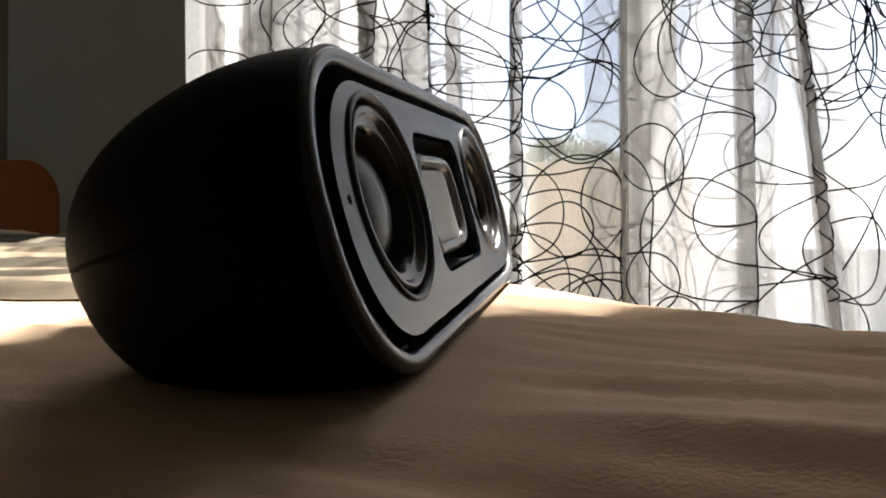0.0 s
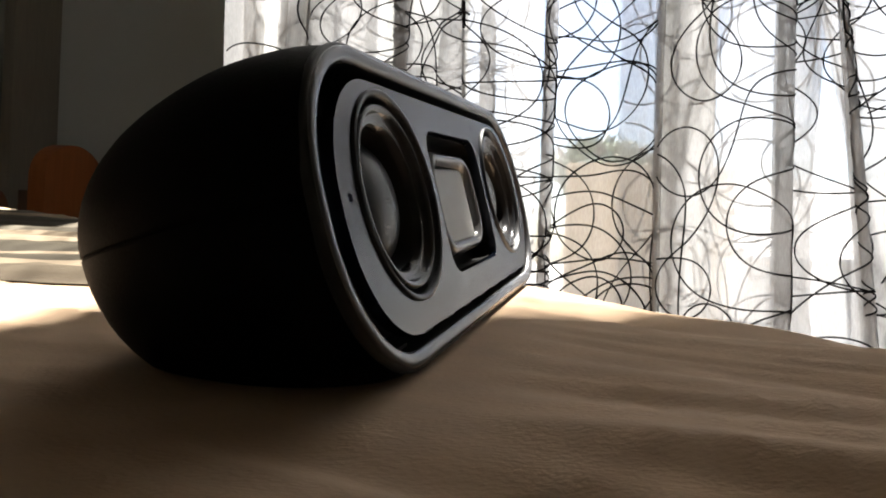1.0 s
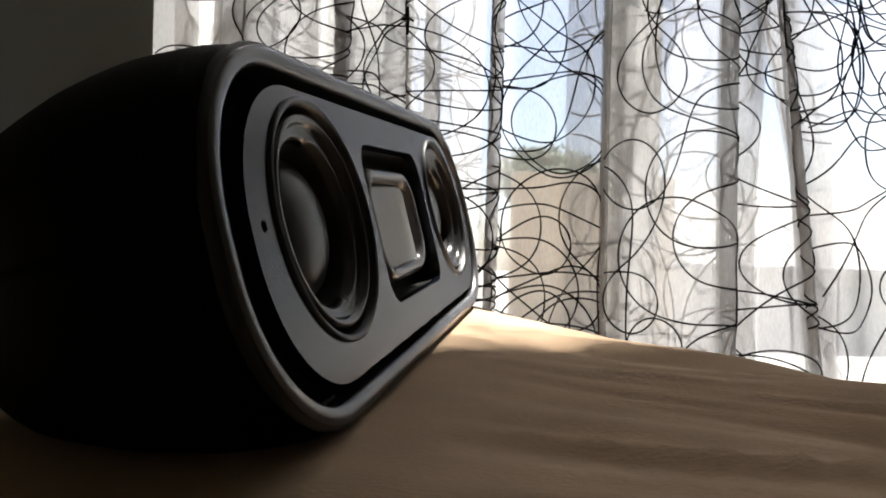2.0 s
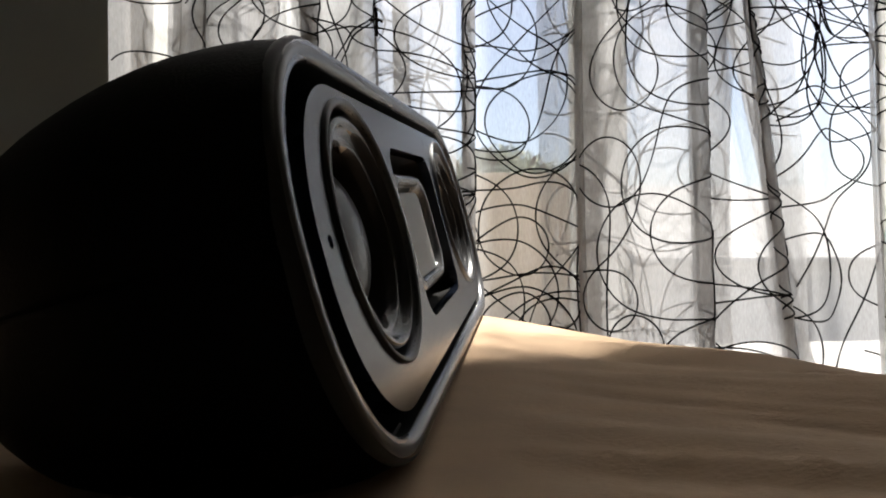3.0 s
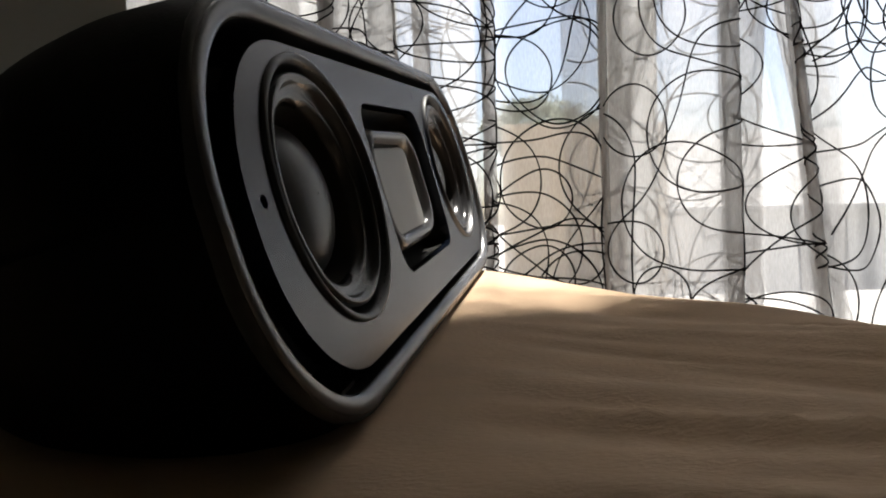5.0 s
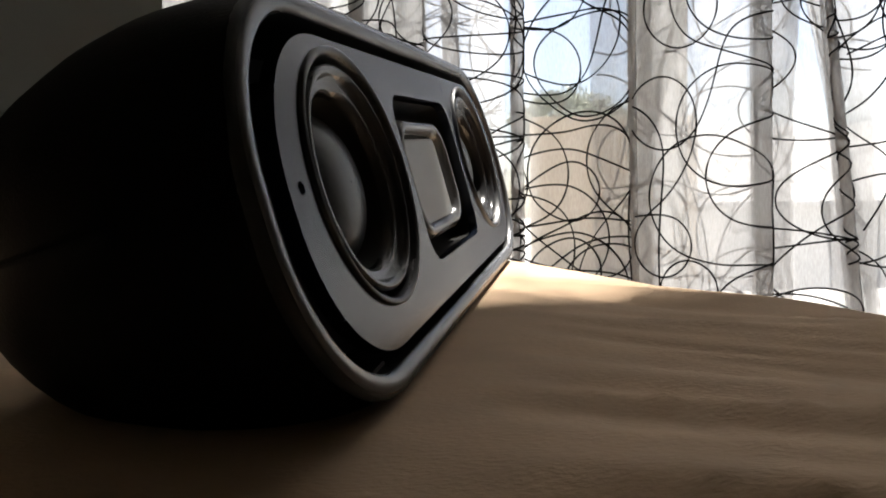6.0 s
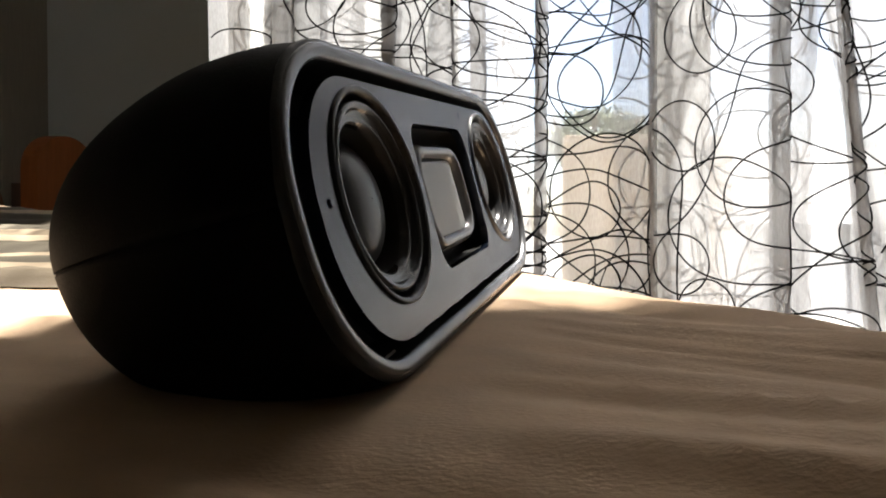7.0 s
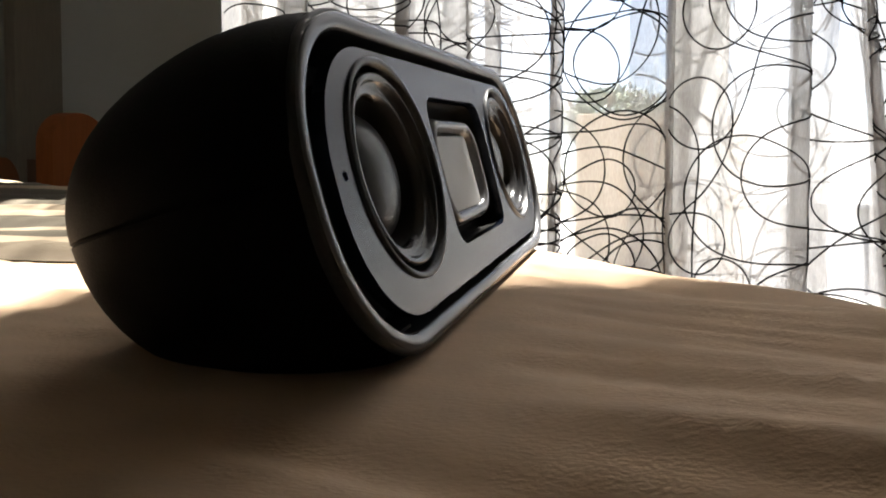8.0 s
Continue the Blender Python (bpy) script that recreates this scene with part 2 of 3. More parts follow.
def window_wall():
    """The wall with two openings: below, above, and the piers between."""
    bm = bmesh.new()
    xs = [X_END]
    for a, b in OPENINGS:
        xs += [a, b]
    xs.append(X_RIGHT)
    for i in range(0, len(xs), 2):
        box_bm((xs[i + 1] - xs[i], WT, HEAD - SILL), ((xs[i] + xs[i + 1]) / 2, Y_WIN + WT / 2, (HEAD + SILL) / 2), bm=bm)
    box_bm((X_RIGHT - X_END, WT, SILL), ((X_END + X_RIGHT) / 2, Y_WIN + WT / 2, SILL / 2), bm=bm)
    box_bm((X_RIGHT - X_END, WT, Z_TOP - HEAD), ((X_END + X_RIGHT) / 2, Y_WIN + WT / 2, (HEAD + Z_TOP) / 2), bm=bm)
    tagged(part("wall_window", bm, M_CEIL, None, "pale painted window wall behind the sheer curtains", False), kind="structure", category="wall")


window_wall()


JAMB = {"window_1": (0.015, 0.027), "window_2": (0.026, 0.015)}    # width of the two side frames
POST = {"window_1": 0.06, "window_2": 0.05}


def window(name, x0, x1, posts):
    w = thing(name, Matrix.Translation(((x0 + x1) / 2, Y_WIN + 0.13, SILL)), "white framed window with clear glass panes", "window", kind="structure")
    hw, h, f = (x1 - x0) / 2, HEAD - SILL, 0.015
    lt, rt = JAMB[name]
    for nm, s, at in (("window_sill", (2 * hw, 0.10, 0.03), (0, 0, 0.015)), ("window_frame", (2 * hw, 0.06, f), (0, 0, h - f / 2)),
                      ("window_frame", (lt, 0.06, h - f - 0.03), (-hw + lt / 2, 0, (h - f + 0.03) / 2)),
                      ("window_frame", (rt, 0.06, h - f - 0.03), (hw - rt / 2, 0, (h - f + 0.03) / 2))):
        part(nm, box_bm(s, at, 0.004), M_FRAME, w, "", False)
    edges = [-hw + lt] + [p for p in posts] + [hw - rt]
    for p in posts:
        part("mullion", box_bm((POST[name], 0.05, h - f - 0.03), (p, 0, (h - f + 0.03) / 2), 0.004), M_FRAME, w, "", False)
    for a, b in zip(edges, edges[1:]):
        p = part("pane", box_bm((b - a - 0.05, 0.004, h - f - 0.034), ((a + b) / 2, 0, (h - f + 0.03) / 2)), M_GLASS, w, "", False)
        p.visible_shadow = False


window("window_1", *OPENINGS[0], (-0.180,))
window("window_2", *OPENINGS[1], (0.19,))


def canopy():
    """An unseen slab added over the windows outside; its free edge runs at an angle to the wall and cuts the high sun
    down to the lit patch on the bed.
    """
    bm = bmesh.new()
    y0, z0 = Y_WIN + WT, 2.42
    # The free edge is bent to set where the sun patch ends.
    ring = [(0.0, y0), (2.6, y0), (2.6, 1.31), (0.68, 1.283), (0.60, 1.281), (0.53, 1.256), (0.40, 1.194), (0.0, y0 + 0.004)]
    lo, hi = ([bm.verts.new((x, y, z)) for x, y in ring] for z in (z0, z0 + 0.06))
    bm.faces.new(lo[::-1])
    bm.faces.new(hi)
    n = len(ring)
    for i in range(n):
        bm.faces.new((lo[i], lo[(i + 1) % n], hi[(i + 1) % n], hi[i]))
    tagged(part("canopy", bm, M_FRAME, None, "unseen slab added above the windows outside to shape the sun patch", False), kind="structure", category="canopy")


canopy()

# door trim on the side wall
tagged(part("door_trim", box_bm((0.05, 0.34, 2.1), (X_LEFT + 0.025, Y_FAR - 0.17 - 0.004, 1.05), 0.006), M_TRIM, None, "dark brown wooden trim in the wall corner", False),
       kind="structure", category="trim")

# ---- bed ----
EDGE_P, EDGE_D = Vector((0.37 * U, 2.51 * U)), Vector((1.0, -0.73)).normalized()
EDGE_N = Vector((-EDGE_D.y, EDGE_D.x))          # outwards, to the window
if EDGE_N.y < 0:
    EDGE_N = -EDGE_N
BED_L0, BED_L1, BED_W = -1.15, 0.95, 1.45         # along the edge and inwards
ROUND = 0.035


def bed_plane(x, y):
    return EYE + U * (-0.37) + 0.11 * y


def wrinkle(x, y):
    """Soft drawn folds that run across the cloth."""
    p = Vector((x, y, 0))
    near = 1.0 - 0.72 * min(1, max(0, (y - 0.12) / 0.18))
    w = noise.noise(Vector((x * 3.0 + 4, (y + 0.27 * x) * 26, 1.7))) * 0.0150
    w += noise.noise(Vector((x * 6.5 + 9, (y + 0.33 * x) * 60, 5.1))) * 0.0050
    w += noise.noise(Vector((x * 14, (y + 0.25 * x) * 120, 8.2))) * 0.0007
    w += noise.noise(p * 6.0 + Vector((2, 7, 3))) * 0.004
    w *= near * (0.35 + 0.65 * min(1, max(0, (x + 0.10) / 0.10)))
    for k, (fx, fy, tilt, high) in enumerate(((2.4, 40, 0.30, 0.0028), (3.2, 64, 0.25, 0.0019), (4.5, 95, 0.34, 0.0011))):
        c = 1 - abs(noise.noise(Vector((x * fx + 3 * k, (y + tilt * x) * fy, 2.3 + k))))
        w += high * c ** 7 * (0.35 + 0.65 * near)
    return w


# the speaker's pose, needed for the dent under it
AX = Vector((0.22493, 0.96831, 0.10852)).normalized()
VV = Vector((-0.26275, -0.04697, 0.96372))
VV = (VV - AX * VV.dot(AX)).normalized()
NN = AX.cross(VV).normalized()
P_LEFT = Vector((-0.14542, 1.08614, 0.09238))
SP_MID = P_LEFT * U + AX * (0.711 * U) + Vector((0, 0, EYE))
SP_M = Matrix((( AX.x, -NN.x, VV.x, SP_MID.x), (AX.y, -NN.y, VV.y, SP_MID.y), (AX.z, -NN.z, VV.z, SP_MID.z), (0, 0, 0, 1)))


def bed_z(x, y):
    p = Vector((x, y))
    e = (p - EDGE_P).dot(EDGE_N)
    z = bed_plane(x, y) + wrinkle(x, y)
    # a seat pressed by the speaker: wrinkles fade and cloth stays just under it
    q = SP_M.inverted() @ Vector((x, y, z))
    lx, ly = max(0, abs(q.x) - 0.11), max(0, abs(q.y - 0.03) - 0.03)
    k = math.exp(-(lx * lx + ly * ly) / 0.0012)
    z += k * (bed_plane(x, y) + BED_SEAT - z)
    if e > -ROUND:
        s = min(e + ROUND, ROUND * 0.999)
        z -= ROUND - math.sqrt(max(0, ROUND ** 2 - s * s))
    return z


BED_SEAT = 0.004


def bed_point(a, b):
    """a along the edge, b outwards from it (negative: on the bed)."""
    return EDGE_P + EDGE_D * a + EDGE_N * b


def steps(parts):
    out = []
    for lo, hi, n in parts:
        out += [lo + (hi - lo) * i / n for i in range(n)]
    return out + [parts[-1][1]]


def bed():
    bd = thing("bed", Matrix.Identity(4), "bed with a creased beige bedspread hanging over its edge", "bed")
    sa = steps(((BED_L0, -0.62, 24), (-0.62, 0.5, 230), (0.5, BED_L1, 20)))
    sb = steps(((-BED_W, -0.62, 20), (-0.62, -0.12, 100), (-0.12, 0.0, 40)))
    rows = []
    for a in sa:
        row = []
        for b in sb:
            p = bed_point(a, b)
            row.append((p.x, p.y, bed_z(p.x, p.y)))
        # the hanging side
        p = bed_point(a, 0)
        zt = row[-1][2]
        for i in range(1, 15):
            z = zt - (zt - 0.12) * i / 14
            out = 0.012 * math.sin(a * 38 + 2 * noise.noise(Vector((a * 4, 0, 0)))) * min(1, i / 5) + 0.004
            q = bed_point(a, out)
            row.append((q.x, q.y, z))
        rows.append(row)
    part("bedspread", grid_bm(rows), M_SHEET, bd, "creased beige cotton bedspread")
    mid = bed_point((BED_L0 + BED_L1) / 2, -BED_W / 2)
    turn = Matrix.Rotation(math.atan2(EDGE_D.y, EDGE_D.x), 4, "Z")
    part("bed_base", box_bm((BED_L1 - BED_L0 - 0.06, BED_W - 0.06, 0.22), (mid.x, mid.y, 0.19), 0.01, turn=turn), M_WOOD_DARK, bd, "", False)
    for i, (a, b) in enumerate(((BED_L0 + 0.1, -0.1), (BED_L1 - 0.1, -0.1), (BED_L0 + 0.1, -BED_W + 0.1), (BED_L1 - 0.1, -BED_W + 0.1))):
        p = bed_point(a, b)
        part("leg", box_bm((0.06, 0.06, 0.08), (p.x, p.y, 0.04), 0.004), M_WOOD_DARK, bd, "", False)
    return bd


bed()


def striped_blanket():
    """A folded throw over the far corner of the bed; its stripes run across."""
    rows = []
    for i in range(121):
        y = 2.17 * U + i / 120 * 0.62
        row = []
        for j in range(61):
            x = -0.95 + j / 60 * (0.95 - 0.05)
            e = (Vector((x, y)) - EDGE_P).dot(EDGE_N)
            yy, xx = y, x
            if e > -0.004:                      # stop at the bed's edge
                q = Vector((x, y)) - EDGE_N * (e + 0.004)
                xx, yy = q.x, q.y
            lift = 0.004 * min(1, i / 3) + 0.0022 * math.sin(yy * 150 + 3 * noise.noise(Vector((xx * 5, yy * 9, 0)))) * min(1, i / 6)
            row.append((xx, yy + 0.0035 * noise.noise(Vector((xx * 22, i * 0.3, 4))) * (1 if i < 4 else 0), bed_z(xx, yy) + 0.001 + max(0, lift)))
        rows.append(row)
    tagged(part("striped_blanket", grid_bm(rows), M_BLANKET, None, "cream and olive striped blanket spread on the bed"), category="blanket")


striped_blanket()

# ---- speaker ----
HL, HH, CR, VC = 0.833 * U, 0.297 * U, 0.277 * U, -0.019 * U


def speaker():
    sp = thing("portable_speaker", SP_M, "black portable speaker without its grille, lying on the bedspread", "speaker")
    # shell in two halves with a seam along the back
    depth, k, flat = 0.567 * U, 32, 0.188
    for sign, nm in ((1, "upper_shell"), (-1, "lower_shell")):
        rows = []
        for i in range(k + 1):
            d = math.sin(math.pi / 2 * i / k)
            e = max(0, (d - flat) / (1 - flat))
            h = (1 - e ** 2.55) ** (1 / 2.3) if i < k else 0
            grow = 1 + 0.056 * math.sin(min(1, d / 0.3) * math.pi / 2)
            trim = 0.0008 * max(0, 1 - d / 0.08)
            hz = max(HH * grow * h - trim, 0.00004)
            hx = HL + HH * (grow - 1) - HH * (1 - h) * 0.97 - trim
            half = [(x, z) for x, z in rrect(hx, hz, min(CR * grow, hz * 0.98), 12) if z > -1e-9][:26]
            # the seam is a small groove between the halves
            half = [(hx - 0.0004, 0.0), (hx - 0.0003, hz * 0.006), (hx, hz * 0.014)] + half + [(-hx, hz * 0.014), (-hx + 0.0003, hz * 0.006), (-hx + 0.0004, 0.0)]
            row = []
            for x, z in half:
                sunk = 0.0002 if z < hz * 0.01 else 0.0
                row.append((x, d * depth + 0.0014 - sunk, sign * z + VC + 0.03 * U * (1 - z / hz)))
            rows.append(row)
        bm = grid_bm(rows)
        bmesh.ops.recalc_face_normals(bm, faces=bm.faces)
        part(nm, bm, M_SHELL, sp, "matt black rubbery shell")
    # bezel: rounded ring round the front
    def ring(name, profile, material, label):
        rows = [[(x, y, z) for x, z in rrect(HL, HH, CR, 16, VC, ins)] for ins, y in profile]
        part(name, grid_bm(rows, closed=True), material, sp, label)

    ring("front_lip", ((0.0012, 0.0034), (0.0002, 0.0022), (0.0001, 0.0012), (0.0004, 0.0004), (0.0008, 0.0000), (0.0013, -0.0001)), M_LIP, "matt black rubber lip")
    ring("bezel", ((0.0012, 0.0008), (0.0012, -0.0002), (0.0016, -0.0006), (0.0028, -0.0007), (0.0044, -0.0005), (0.0052, 0.0001), (0.0055, 0.0012)), M_BEZEL, "satin grey bezel")
    ring("recess", ((0.0055, 0.0011), (0.0057, 0.0030), (0.0060, 0.0222)), M_BLACK, "black recess inside the bezel")
    # baffle plate with its openings
    def loop_edges(bm, pts):
        vs = [bm.verts.new((x, 0, z)) for x, z in pts]
        return [bm.edges.new((vs[i], vs[(i + 1) % len(vs)])) for i in range(len(vs))]

    def circ(cx, cz, r, n=56):
        return [(cx + r * math.cos(2 * math.pi * i / n), cz + r * math.sin(2 * math.pi * i / n)) for i in range(n)]
    bm = bmesh.new()
    BX, BZ, BC = 0.746 * U, 0.236 * U, -0.021 * U
    ed = loop_edges(bm, rrect(BX, BZ, 0.222 * U, 14, BC))
    for s in (-1, 1):
        ed += loop_edges(bm, circ(s * DRV, 0, 0.192 * U))
        ed += loop_edges(bm, circ(s * 0.711 * U, 0, 0.0075 * U + 0.0002, 16))
    ed += loop_edges(bm, rrect(0.232 * U, 0.166 * U, 0.055 * U, 8, -0.02 * U))
    ed += loop_edges(bm, [(x + 0.245 * U, z + 0.185 * U) for x, z in rrect(0.004 * U, 0.011 * U, 0.003 * U, 3)])
    bmesh.ops.triangle_fill(bm, use_beauty=True, use_dissolve=False, edges=ed)
    geo = bmesh.ops.extrude_face_region(bm, geom=list(bm.faces))
    bmesh.ops.translate(bm, verts=[v for v in geo["geom"] if isinstance(v, bmesh.types.BMVert)], vec=(0, 0.0035, 0))
    bmesh.ops.recalc_face_normals(bm, faces=bm.faces)
    part("baffle", bm, M_PANEL, sp, "graphite plastic baffle plate", False)
    # back of the gaps
    bm = bmesh.new()
    bmesh.ops.contextual_create(bm, geom=[bm.verts.new((x, 0.0225, z)) for x, z in rrect(HL * 0.98, HH * 0.97, CR * 0.95, 10, VC)])
    part("back_plate", bm, M_BLACK, sp, "", False)
    # clips in the gap under the baffle
    for i in range(9):
        x = (-0.62 + i * 0.155) * U
        part("clip", box_bm((0.05 * U, 0.004, 0.006 * U), (x, 0.0035, -BZ + BC - 0.004 * U), 0.0003), M_BLACK, sp, "", False)
    for s in (-1, 1):
        driver(sp, s * DRV)
    radiator(sp)
    return sp


DRV = 0.472 * U


def driver(sp, cx):
    R = 0.19 * U
    ring = lathe(((1.075 * R, 0.0004), (1.07 * R, -0.0007), (1.045 * R, -0.0010), (1.012 * R, -0.0004), (1.0 * R, 0.0022), (0.995 * R, 0.006)), 72, cx)
    d = part("driver", ring, M_RING, sp, "round loudspeaker driver with a domed cap")
    part("surround", lathe(((0.955 * R, 0.0075), (0.95 * R, 0.0018), (0.93 * R, 0.0004), (0.89 * R, 0.0002), (0.86 * R, 0.0016), (0.83 * R, 0.003),
                            (0.79 * R, 0.0026), (0.75 * R, 0.0032), (0.72 * R, 0.0055)), 72, cx), M_RUBBER, d, "dark rubber surround")
    part("cone", lathe(((0.73 * R, 0.0050), (0.69 * R, 0.0085), (0.65 * R, 0.0110), (0.62 * R, 0.0122), (0.55 * R, 0.0128)), 72, cx), M_CONE, d)
    cap = [(0.64 * R * math.sin(a), 0.0118 - 0.0078 * math.cos(a)) for a in [math.pi / 2 * (1 - i / 14) for i in range(14)]] + [(0.0002, 0.0040)]
    part("dust_cap", lathe(cap, 56, cx), M_CAP, d, "smooth grey dust cap")
    part("basket", lathe(((0.985 * R, 0.0055), (0.98 * R, 0.0180), (0.01 * R, 0.0185)), 48, cx), M_BLACK, d)


def radiator(sp):
    cz = -0.02 * U
    well = [[(x, y, z) for x, z in rrect(0.228 * U, 0.162 * U, 0.052 * U, 8, cz, i)] for i, y in ((0, 0.0030), (0.0006, 0.0095), (0.004, 0.0112), (0.012, 0.0118))]
    r = part("passive_radiator", grid_bm(well, closed=True), M_BLACK, sp, "rectangular passive radiator with a grey plate")
    # rolled rubber surround
    rows = []
    for i in range(11):
        a = math.pi * i / 10
        ins = 0.0078 - 0.0038 * math.cos(math.pi - a)
        y = 0.0108 - 0.0088 * math.sin(a)
        rows.append([(x, y, z) for x, z in rrect(0.228 * U, 0.162 * U, 0.12 * U, 12, cz, ins)])
    part("surround", grid_bm(rows, closed=True), M_ROLL, r, "shiny rolled rubber surround")
    plate = [[(x - 0.024 * U, y, z) for x, z in rrect(0.148 * U, 0.094 * U, 0.026 * U, 5, cz - 0.008 * U, i)] for i, y in ((0, 0.0105), (0, 0.0046), (0.0004, 0.0040), (0.0012, 0.0038))]
    bm = grid_bm(plate, closed=True)
    bm.faces.new(bm.verts[-24:])
    part("plate", bm, M_PLATE, r, "flat light grey metal plate")


speaker()

# ---- curtains ----


def scribbles(width, z0, z1, seed, metres):
    """Wandering loops of thread in cloth coordinates (metres across, height). Each stretch takes the emptiest of several ways."""
    rng = random.Random(seed)
    out, step, cell, wide, used, patch, total = [], 0.0045, 0.024, 0.055, {}, {}, 0.0

    def stretch(s, z, a, turn, looping, hand):
        if looping:
            hand = hand if rng.random() < 0.5 else -hand
            radius = rng.uniform(0.024, 0.036) if rng.random() < 0.35 else rng.uniform(0.032, 0.054)
            want, left = hand / radius, radius * radians(rng.uniform(150, 390))
        else:
            want, left = rng.uniform(-10, 10), rng.uniform(0.03, 0.12)
        pts = []
        for _ in range(int(left / step) + 1):
            turn += (want - turn) * 0.2
            a += turn * step
            s, z = s + step * math.cos(a) * 0.95, z + step * math.sin(a) * 1.1
            pts.append((s, z))
        bad = sum(used.get((int(p[0] / cell), int(p[1] / cell)), 0) + 0.35 * patch.get((int(p[0] / wide), int(p[1] / wide)), 0)
                  + (9 if not (0 < p[0] < width and z0 < p[1] < z1) else 0) for p in pts) / len(pts)
        return bad, pts, a, turn, hand

    while total < metres:
        best = min(((rng.uniform(0, width), rng.uniform(z0, z1)) for _ in range(150)), key=lambda p: patch.get((int(p[0] / wide), int(p[1] / wide)), 0))
        (s, z), a, turn, hand, looping, line = best, rng.uniform(0, 6.28), 0.0, 1, False, []
        for _ in range(34):
            looping = not looping
            bad, pts, a, turn, hand = min((stretch(s, z, a, turn, looping, hand) for _ in range(20)), key=lambda c: c[0])
            s, z = pts[-1]
            for p in pts:
                if 0.002 < p[0] < width - 0.002 and z0 < p[1] < z1:
                    line.append(p)
                    key = (int(p[0] / cell), int(p[1] / cell))
                    used[key] = used.get(key, 0) + 1
                    key = (int(p[0] / wide), int(p[1] / wide))
                    patch[key] = patch.get(key, 0) + 1
                    total += step
                elif line:
                    if len(line) > 30:
                        out.append(line)
                    line = []
            if not (-0.03 < s < width + 0.03 and z0 - 0.03 < z < z1 + 0.03):
                break
        if len(line) > 30:
            out.append(line)
    return out


def curtain(name, x0, x1, y, pleats, seed, metres, label, z0=0.2, z1=2.36, hem_left=False, hem_right=False, slant=0.0):
    """Sheer panel: shallow waves, and at each pleat (a place along x) a narrow fold that laps over itself."""
    width = x1 - x0
    rng = random.Random(seed)
    folds = [(p - x0, rng.uniform(0.013, 0.018), rng.uniform(1.9, 2.2), rng.choice((-1, 1)), rng.uniform(-0.022, 0.022) - (0.10 if 0.35 < p < 0.43 else 0.0)) for p in pleats]

    def at(s, z, out=0.0):
        dx, dy = 0.0, 0.010 * math.sin(s * 46 + seed) + 0.006 * math.sin(s * 83 + 2 * seed)
        h = z - 0.65
        kept = 1 - 0.85 * min(1, max(0, (z - 1.0) / 0.2))      # the folds open out further up
        for p, wide, over, side, lean in folds:
            q = p + lean * h
            u = (s - q) / wide
            if abs(u) < 5:
                g = math.exp(-u * u / 2)
                dx -= kept * over * wide * u * g
                dy += kept * side * 0.6 * wide * g
        dx += 0.008 * noise.noise(Vector((s * 7, seed, z * 1.6)))
        dy += 0.010 * noise.noise(Vector((s * 5, seed + 4, z * 1.3)))
        return Vector((x0 + s + dx + slant * h, y + dy - out, z))

    c = thing(name, Matrix.Identity(4), label, "curtain", "sheer curtains at the window")
    n, m = int(width / 0.0022), 44
    part("voile", grid_bm([[at(width * i / n, z0 + (z1 - z0) * j / m) for j in range(m + 1)] for i in range(n + 1)]), M_VOILE, c, "thin white see-through voile")
    bm = bmesh.new()
    for pts in scribbles(width, z0, z1, seed, metres):
        tube_bm([at(s, z, 0.0013) for s, z in pts], 0.00092, 4, bm)
    tagged(part("thread_pattern", bm, M_THREAD, c, "black looping thread embroidery"), kind="stuff")
    for p, wide, over, side, lean in folds:
        # the cloth taken up in the pleat, lying flat behind it
        o, w = p + rng.uniform(-0.012, 0.004), rng.uniform(0.018, 0.048)
        rows = []
        top = min(z1, 1.08)
        for i in range(7):
            rows.append([at(min(max(o + lean * (z0 + (top - z0) * j / m - 0.65) + w * i / 6, 0.001), width - 0.001), z0 + (top - z0) * j / m,
                            -0.004 - 0.005 * math.sin(math.pi * i / 6)) for j in range(m + 1)])
        part("pleat", grid_bm(rows), M_VOILE, c, "folded strip of white voile")
    for flag, s, w in ((hem_left, 0.0, 0.006), (hem_right, width, -0.006)):
        if flag:
            rows = [[at(s + o, z0 + (z1 - z0) * j / m, k) for j in range(m + 1)] for o, k in ((0, -0.0006), (0, 0.0016), (w, 0.0016), (w, -0.0006))]
            part("hem", grid_bm(rows), M_VOILE, c, "stitched white hem")
    return c


left_curtain = curtain("sheer_curtain", -0.262, 0.185, 0.715, (-0.208, -0.176, -0.095, -0.073, -0.041, 0.000, 0.072), 3, 88, "white sheer curtain with black looping scribble pattern", hem_right=True)
curtain("sheer_curtain", 0.180, 0.98, 0.690, (0.303, 0.370, 0.49, 0.58, 0.70, 0.83), 8, 162, "white sheer curtain with black looping scribble pattern, drawn beside another", hem_left=True)
ROD_Z = 1.0         # the back curtains are cut to half height, out of view, to let the sun past
curtain("sheer_curtain", -0.22, 0.07, 0.765, (-0.15, -0.08, 0.01), 12, 24, "white scribble-patterned sheer half-curtain hanging behind another", z1=ROD_Z - 0.006)
for a, b, folds, seed, metres, slant in ((0.152, 0.350, (), 21, 13, 0.0), (0.385, 0.446, (0.415,), 33, 6, -0.10), (0.56, 0.64, (0.60,), 37, 8, 0.0)):
    curtain("sheer_curtain", a, b, 0.735, folds, seed, metres, "narrow white scribble-patterned sheer half-curtain hanging behind another", z1=ROD_Z - 0.006, slant=slant)


